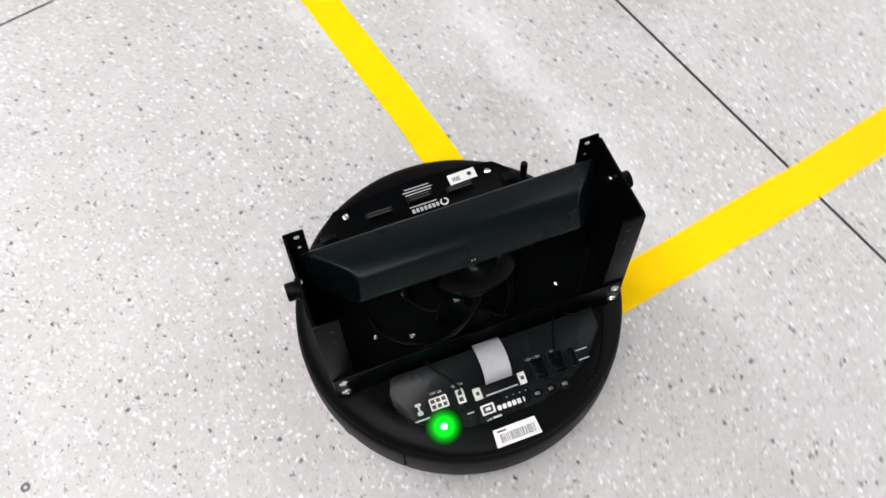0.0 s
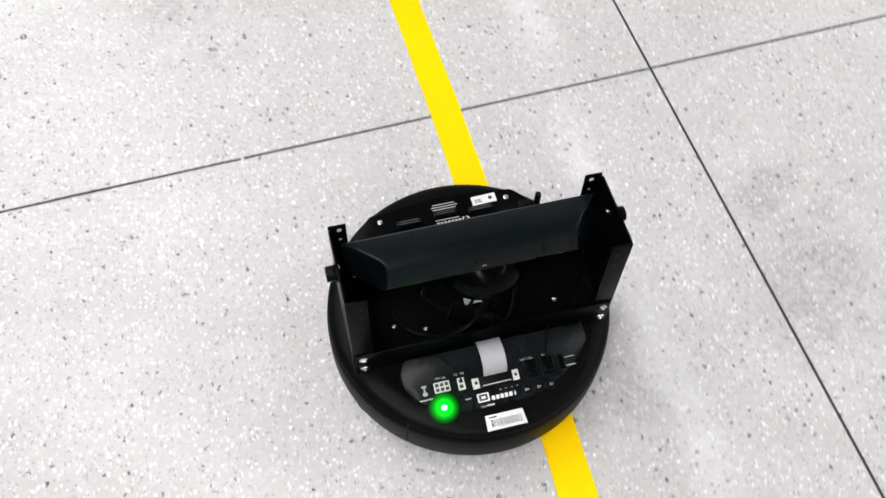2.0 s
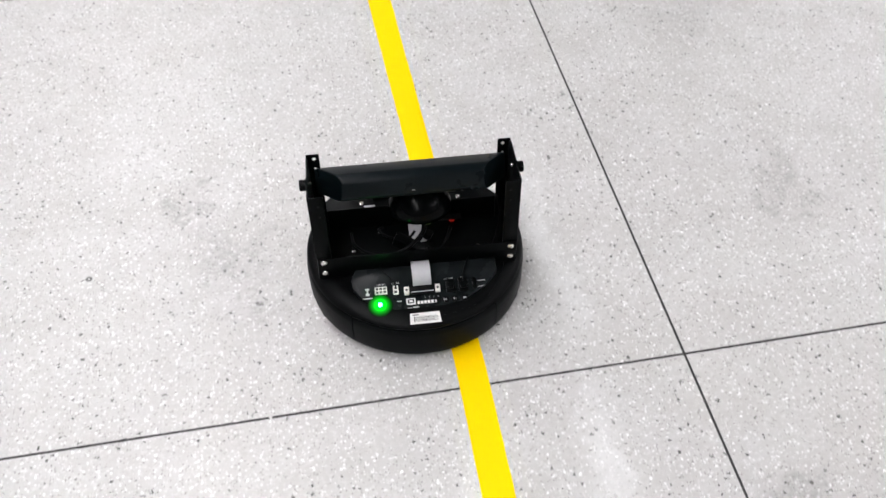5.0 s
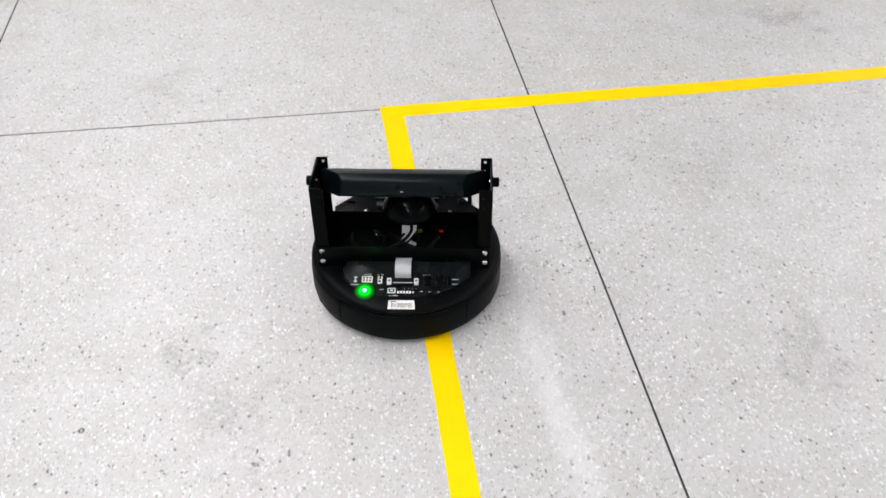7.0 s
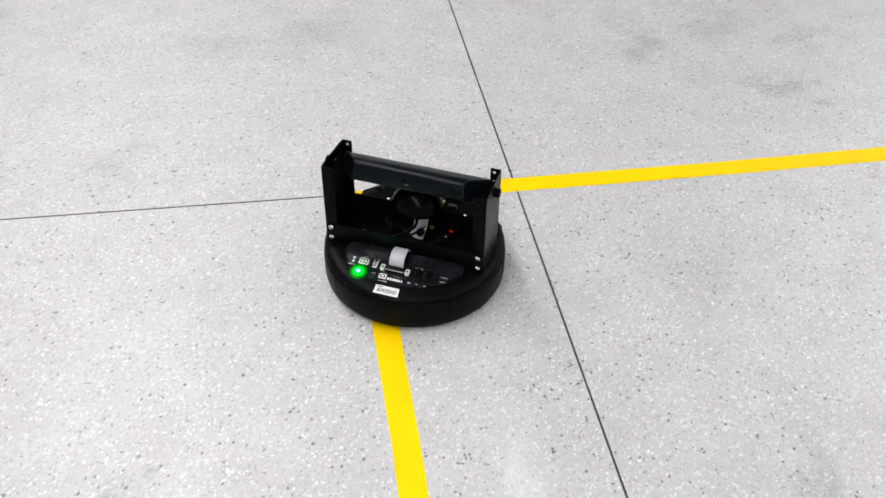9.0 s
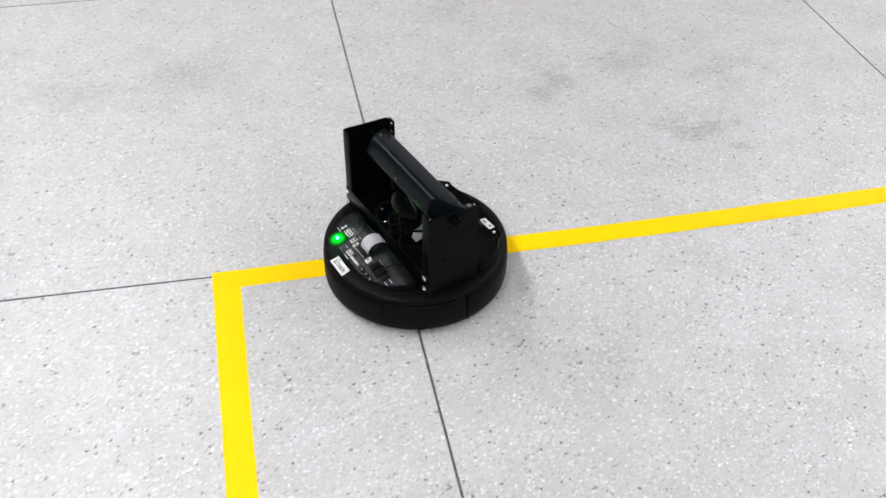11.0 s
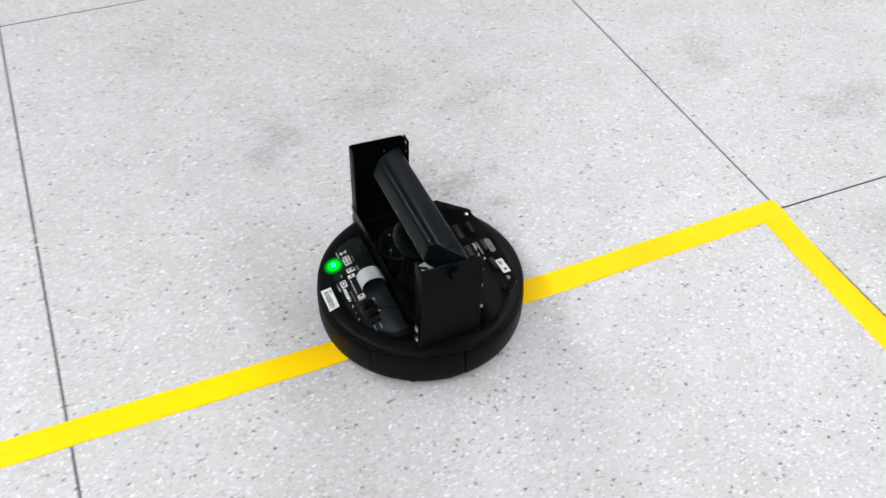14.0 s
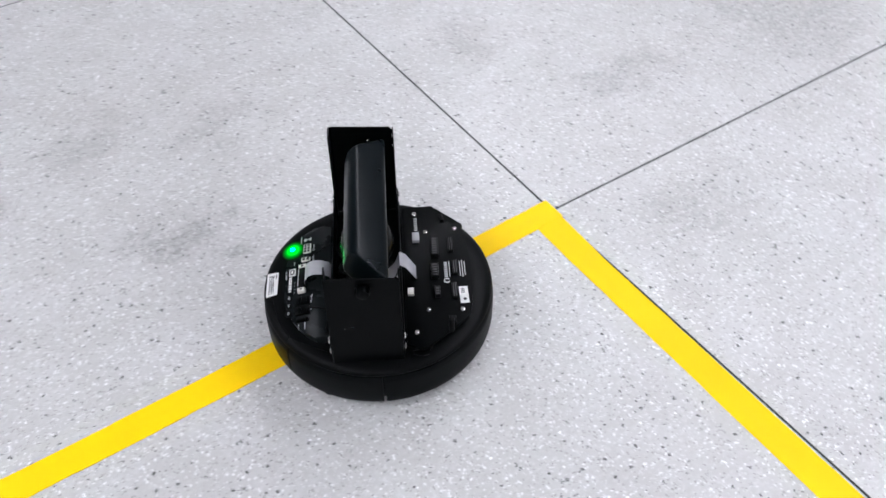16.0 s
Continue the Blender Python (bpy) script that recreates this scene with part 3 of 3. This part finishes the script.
            ring.append(bm.verts.new(tip @ Vector((u * slim, side * (reach - back), -0.004 + (v + 0.004) * slim))))
        rings.append(ring)
    for A, B in zip(rings, rings[1:]):
        for i in range(n):
            bm.faces.new((A[i], A[(i + 1) % n], B[(i + 1) % n], B[i]))
    bm.faces.new(rings[0][::-1])
    bm.faces.new(rings[-1])
    bar = part("sensor_bar", bm, SENSOR, bot, "long satin black depth-sensor bar", 40)
    part("front_window", prism(rounded(0.022, 0.236, 0.004, 4), 0, 0.0012, 0.0004, tip @ pose(0.0272, 0, -0.0075, 0, 90)), GLOSS, bar)
    for y in (-0.0012, 0.0016):
        part("small_print", prism([(-0.0002, -0.0005), (0.0002, -0.0005), (0.0002, 0.0005), (-0.0002, 0.0005)], -0.0007, 0.0007, 0, tip @ pose(-0.0272, y, -0.013)), WHITE, bar)
    bm = bmesh.new()
    rings = []
    dome = [(0.80, 0.1670), (0.92, 0.1685), (0.985, 0.1720), (1.0, 0.1760)]
    for q in range(1, 12):
        a = radians(6.6 * q)
        dome.append((math.cos(a), 0.1760 + 0.0390 * math.sin(a)))
    for size, z in dome + [(0.29, 0.2240)]:
        ring = []
        for q in range(40):
            a = 2 * math.pi * q / 40
            ring.append(bm.verts.new((-0.0110 + 0.0385 * size * math.cos(a), -0.010 + 0.0490 * size * math.sin(a), z)))
        rings.append(ring)
    for A, B in zip(rings, rings[1:]):
        for q in range(40):
            bm.faces.new((A[q], A[(q + 1) % 40], B[(q + 1) % 40], B[q]))
    bm.faces.new(rings[0][::-1])
    bm.faces.new(rings[-1])
    part("sensor_foot", bm, FOOT, bar, "rounded glossy black sensor foot", 50)
    # grey ribbon cable arching from its connector under the tray wall, and its far end
    prof = [(-0.1095, 0.0990), (-0.1085, 0.1080), (-0.1035, 0.1165), (-0.0945, 0.1210), (-0.0830, 0.1205), (-0.0720, 0.1150), (-0.0675, 0.1060)]
    for name, pr, ya, yb in (("ribbon_cable", prof, -0.0155, 0.0125), ("ribbon_cable", [(-0.010, 0.0905), (0.000, 0.0935), (0.010, 0.0960), (0.018, 0.1010), (0.027, 0.1130), (0.034, 0.1350), (0.043, 0.1290), (0.058, 0.1025)], -0.0190, 0.0080)):
        bm = bmesh.new()
        up = [(x, z + 0.0010) for x, z in pr]
        A = [bm.verts.new((x, ya, z)) for x, z in pr] + [bm.verts.new((x, ya, z)) for x, z in up[::-1]]
        B = [bm.verts.new((x, yb, z)) for x, z in pr] + [bm.verts.new((x, yb, z)) for x, z in up[::-1]]
        n = len(A)
        bm.faces.new(A)
        bm.faces.new(B[::-1])
        for i in range(n):
            bm.faces.new((A[i], A[(i + 1) % n], B[(i + 1) % n], B[i]))
        part(name, bm, RIBBON, bot, "flat grey ribbon cable", 50)
    # cables
    for pts, r in (([(-0.058, 0.085, 0.092), (-0.052, 0.070, 0.104), (-0.058, 0.040, 0.118), (-0.050, 0.010, 0.128), (-0.030, -0.012, 0.140), (-0.012, -0.010, 0.160)], 0.0030),
                   ([(0.020, 0.100, 0.093), (-0.020, 0.095, 0.108), (-0.046, 0.070, 0.112), (-0.052, 0.030, 0.108), (-0.034, -0.004, 0.118), (0.004, -0.020, 0.112)], 0.0022),
                   ([(-0.050, 0.020, 0.094), (-0.044, 0.005, 0.112), (-0.040, -0.012, 0.116), (-0.050, -0.030, 0.110), (-0.030, -0.046, 0.106), (0.010, -0.060, 0.098)], 0.0028),
                   ([(0.024, 0.050, 0.095), (0.000, 0.056, 0.116), (-0.022, 0.044, 0.124), (-0.030, 0.016, 0.120), (-0.020, 0.000, 0.128)], 0.0022),
                   ([(-0.010, -0.128, 0.180), (-0.016, -0.134, 0.150), (-0.030, -0.128, 0.118), (-0.052, -0.112, 0.100), (-0.060, -0.090, 0.0935)], 0.0018),
                   ([(-0.0668, 0.060, 0.1080), (-0.078, 0.056, 0.1080), (-0.090, 0.046, 0.1050), (-0.104, 0.039, 0.1030), (-0.1085, 0.039, 0.0985)], 0.0010),
                   ([(-0.0668, -0.078, 0.1085), (-0.080, -0.072, 0.1095), (-0.096, -0.066, 0.1065), (-0.107, -0.064, 0.1010)], 0.0012),
                   ([(-0.0668, -0.088, 0.1070), (-0.0730, -0.098, 0.1085), (-0.0735, -0.112, 0.1080), (-0.0668, -0.120, 0.1060)], 0.0010)):
        part("cable", tube(pts, r), CABLE, bot, "thin black cable")
    plug = part("cable_plug", prism(rounded(0.052, 0.020, 0.003, 3), 0.0, 0.014, 0.002, pose(-0.040, 0.012, 0.1120, 8, -14, 62)), COAT, bot, "black moulded cable plug")
    part("plug_collar", prism(rounded(0.012, 0.014, 0.003, 3), 0.0, 0.010, 0.001, pose(-0.0255, -0.0190, 0.1180, 8, -14, 62)), CABLE, plug)
    # board lights inside the tray
    # lip added to cover the red light from steep views
    part("hiding_lip", box((0.0223, -0.0790, 0.1010), (0.0346, -0.0450, 0.1024), 0.0003), DARK, bot)
    for x, y, z, m, lab in ((0.0310, -0.0640, 0.0945, RED, "small red board light"), (0.0300, -0.0250, 0.0925, AMBER, "dim green board light")):
        part("board_light", box((x - 0.003, y - 0.0040, z - 0.0045), (x + 0.0015, y + 0.0040, z + 0.0035), 0.0014), m, bot, lab)
    # front cover plate with its fittings
    edge = [(0.0400, 0.1340), (0.0460, 0.1380), (0.0880, 0.1400), (0.1340, 0.0960), (0.1350, 0.0900), (0.1320, 0.0850), (0.1390, 0.0450), (0.1420, 0.0040), (0.1400, -0.0500), (0.1345, -0.0900), (0.1290, -0.0960), (0.0690, -0.1460), (0.0560, -0.1480), (0.0400, -0.1380)]
    plate = part("cover_plate", prism(edge, FZ - 0.0030, FZ, 0.0005), COAT, bot, "black cover plate with white print")
    part("plate_stand", prism([(x * 0.955 + 0.002, y * 0.96) for x, y in edge], 0.0875, FZ - 0.0029), SHELL, bot)
    for x, y in ((0.1225, -0.0810), (0.1220, 0.0845), (0.0600, 0.1210), (0.0760, 0.0800), (0.0730, -0.0790), (0.0540, -0.1200)):
        screw(plate, pose(x, y, FZ), 0.0040)
    for x, y, w in ((0.1130, 0.0490, 0.030), (0.1170, 0.0010, 0.028), (0.1135, -0.0450, 0.030)):
        blk = part("header_socket", box((x - 0.0040, y - w / 2, FZ - 0.001), (x + 0.0040, y + w / 2, FZ + 0.0045), 0.0006), DARK, plate, "black header socket")
        for o in (-0.0016, 0.0016):
            part("socket_slot", box((x + o - 0.0007, y - w / 2 + 0.002, FZ + 0.0045), (x + o + 0.0007, y + w / 2 - 0.002, FZ + 0.0048)), INK, blk)
    for x, y, w, d in ((0.0880, 0.0430, 0.036, 0.012), (0.0860, -0.0060, 0.026, 0.012), (0.0880, -0.0480, 0.018, 0.008)):
        blk = part("terminal_block", box((x - d / 2, y - w / 2, FZ - 0.001), (x + d / 2, y + w / 2, FZ + 0.0080), 0.0006), SLATE, plate, "dark grey terminal block")
        for q in range(int(w / 0.005)):
            part("terminal_hole", box((x - d * 0.3, y - w / 2 + 0.0012 + 0.005 * q, FZ + 0.0080), (x + d * 0.3, y - w / 2 + 0.0040 + 0.005 * q, FZ + 0.0083)), INK, blk)
    part("header_socket", box((0.1020, -0.1080, FZ - 0.001), (0.1120, -0.0940, FZ + 0.004), 0.0006), DARK, plate)
    part("header_socket", box((0.1000, 0.1020, FZ - 0.001), (0.1060, 0.1180, FZ + 0.004), 0.0006), DARK, plate)
    part("antenna_stub", prism(disc(0.0040, 18), 0.0, 0.0260, 0.0016, pose(0.1040, -0.1165, FZ - 0.002)), DARK, plate, "short black antenna stub")
    stick = flat("barcode_sticker", 0.1268, -0.0525, 0.0320, 0.0130, FZ, WHITE, plate, 0.0, 0.0005, 2.0, "white barcode sticker")
    y = -0.0490
    while y < -0.0400:
        w = rng.choice((0.0006, 0.0010))
        flat("bar", 0.1255, y, w, 0.0055, FZ + 0.0005, INK, stick, 0.0, 0.0002)
        y += w + rng.choice((0.0007, 0.0011))
    flat("sticker_mark", 0.1275, -0.0610, 0.0050, 0.0050, FZ + 0.0005, INK, stick, 0.002, 0.0002)
    bm = lathe([(0.0032, 0.0), (0.0047, 0.0), (0.0047, 0.0004), (0.0032, 0.0004)], 30, 345, 22)
    part("round_mark", bm, WHITE, plate, smooth=None).location = (0.1035, -0.0230, FZ)
    for i in range(7):
        flat("wordmark", 0.1030, -0.0150 + 0.0046 * i, 0.0032, 0.0050, FZ, PRINT, plate)
    flat("small_print", 0.1085, 0.0000, 0.0310, 0.0012, FZ, PRINT, plate)
    for i, w in enumerate((0.030, 0.034, 0.028)):
        flat("small_print", 0.1245 + 0.0036 * i, 0.0000, w, 0.0012, FZ, PRINT, plate)
    part("connector", box((0.0440, -0.0500, FZ - 0.001), (0.0530, -0.0370, FZ + 0.0045), 0.0006), IVORY, plate, "white connector")
    part("connector", box((0.0550, 0.0580, FZ - 0.001), (0.0660, 0.0760, FZ + 0.0060), 0.0006), RIBBON, plate, "grey connector")
    for q in range(6):
        flat("small_print", 0.0610 + 0.0006 * (q % 2), 0.0860 + 0.0050 * q, 0.0034, 0.0050, FZ, PRINT, plate)
    part("cable", tube([(0.0560, -0.1440, 0.1000), (0.0480, -0.1510, 0.0990), (0.0560, -0.1555, 0.0960), (0.0700, -0.1530, 0.0965), (0.0740, -0.1420, 0.0990)], 0.0012), CABLE, bot)
    return bot


build_room()
build_lights()
build_tape()
robot = build_robot()


# ---- floor panels ----
# panel corners that lie off the even grid: column, row, and by how much
DRIFT = {(0, -2): (0.010, 0.0), (0, -1): (0.0034, -0.0014), (0, 0): (-0.0033, -0.014), (0, 1): (-0.010, 0.012), (1, 0): (0.0005, -0.012), (1, -1): (0.0050, 0.0),
         (1, 1): (0.0077, 0.018), (-1, 0): (0.0, 0.0108), (-1, 1): (-0.016, 0.006), (2, 0): (0.0, -0.018)}


def build_panels():
    """Terrazzo panels with thin dark joints, each a slab of its own on the floor."""
    floor = bpy.data.objects["floor"]
    for i in range(-3, 4):
        for j in range(-5, 4):
            corners = []
            for p, q, sx, sy in ((i, j, 1, 1), (i + 1, j, -1, 1), (i + 1, j + 1, -1, -1), (i, j + 1, 1, -1)):
                ox, oy = DRIFT.get((p, q), (0.0, 0.0))
                corners.append((J1 + p * DX + ox + sx * GAP / 2, q * DY + oy + sy * GAP / 2))
            part("floor_panel", prism(corners, -0.030, 0.0, 0.0004, seg=1), TERRAZZO, floor, smooth=None)
    # pale crumbs of terrazzo that bridge the joints
    for x, y, turn in ((-0.271, -1.2085, 0), (0.3575, 0.448, 90), (1.7030, 0.421, 90), (1.6985, 0.217, 90), (0.3610, 0.421, 90), (0.3500, 1.020, 90)):
        rag = [(0.0024 * math.cos(a) * (1 + 0.25 * math.sin(3 * a + x * 9)), 0.0034 * math.sin(a)) for a in [2 * math.pi * q / 9 for q in range(9)]]
        part("joint_crumb", prism(rag, -0.004, 0.0003, place=pose(x, y, 0, 0, 0, turn)), TERRAZZO, floor, smooth=None)
    for s, x in ((-1, X0), (1, X1)):
        a, b = (x, x + 0.498) if s < 0 else (x - 0.498, x)
        part("floor_panel", box((a, Y0, -0.03), (b, Y1, 0.0)), TERRAZZO, floor)


build_panels()


# ---- what moves ----
def motions():
    """The robot follows the tape: seconds, place on the floor, heading."""
    walk(robot, [
        (0, pose(-0.0850, -1.9388, 0.0, 0, 0, 76.33)),
        (0.5, pose(-0.0703, -1.8445, 0.0, 0, 0, 79.82)),
        (1, pose(-0.0565, -1.7497, 0.0, 0, 0, 84.71)),
        (1.5, pose(-0.0463, -1.6549, 0.0, 0, 0, 86.97)),
        (2, pose(-0.0402, -1.5592, 0.0, 0, 0, 87.55)),
        (2.5, pose(-0.0368, -1.4614, 0.0, 0, 0, 87.27)),
        (3, pose(-0.0346, -1.3615, 0.0, 0, 0, 86.81)),
        (3.5, pose(-0.0297, -1.2708, 0.0, 0, 0, 87.00)),
        (4, pose(-0.0239, -1.1707, 0.0, 0, 0, 86.90)),
        (6.5, pose(-0.0052, -0.6940, 0.0, 0, 0, 84.91)),
        (7, pose(0.0015, -0.6006, 0.0, 0, 0, 80.84)),
        (7.5, pose(0.0131, -0.5093, 0.0, 0, 0, 77.29)),
        (8, pose(0.0378, -0.4205, 0.0, 0, 0, 69.51)),
        (8.5, pose(0.0690, -0.3441, 0.0, 0, 0, 66.45)),
        (9, pose(0.1073, -0.2685, 0.0, 0, 0, 63.88)),
        (11.5, pose(0.4810, -0.0328, 0.0, 0, 0, 12.63)),
        (12, pose(0.5795, -0.0127, 0.0, 0, 0, 9.84)),
        (12.5, pose(0.6802, 0.0022, 0.0, 0, 0, 7.59)),
        (13, pose(0.7709, 0.0097, 0.0, 0, 0, 6.06)),
        (13.5, pose(0.8665, 0.0151, 0.0, 0, 0, 3.33)),
        (14, pose(0.9591, 0.0179, 0.0, 0, 0, 0.59)),
        (14.5, pose(1.0543, 0.0161, 0.0, 0, 0, -3.60)),
        (15, pose(1.1519, 0.0079, 0.0, 0, 0, -9.55)),
        (15.5, pose(1.2447, -0.0123, 0.0, 0, 0, -18.10)),
        (16, pose(1.3304, -0.0463, 0.0, 0, 0, -30.42)),
    ])


motions()
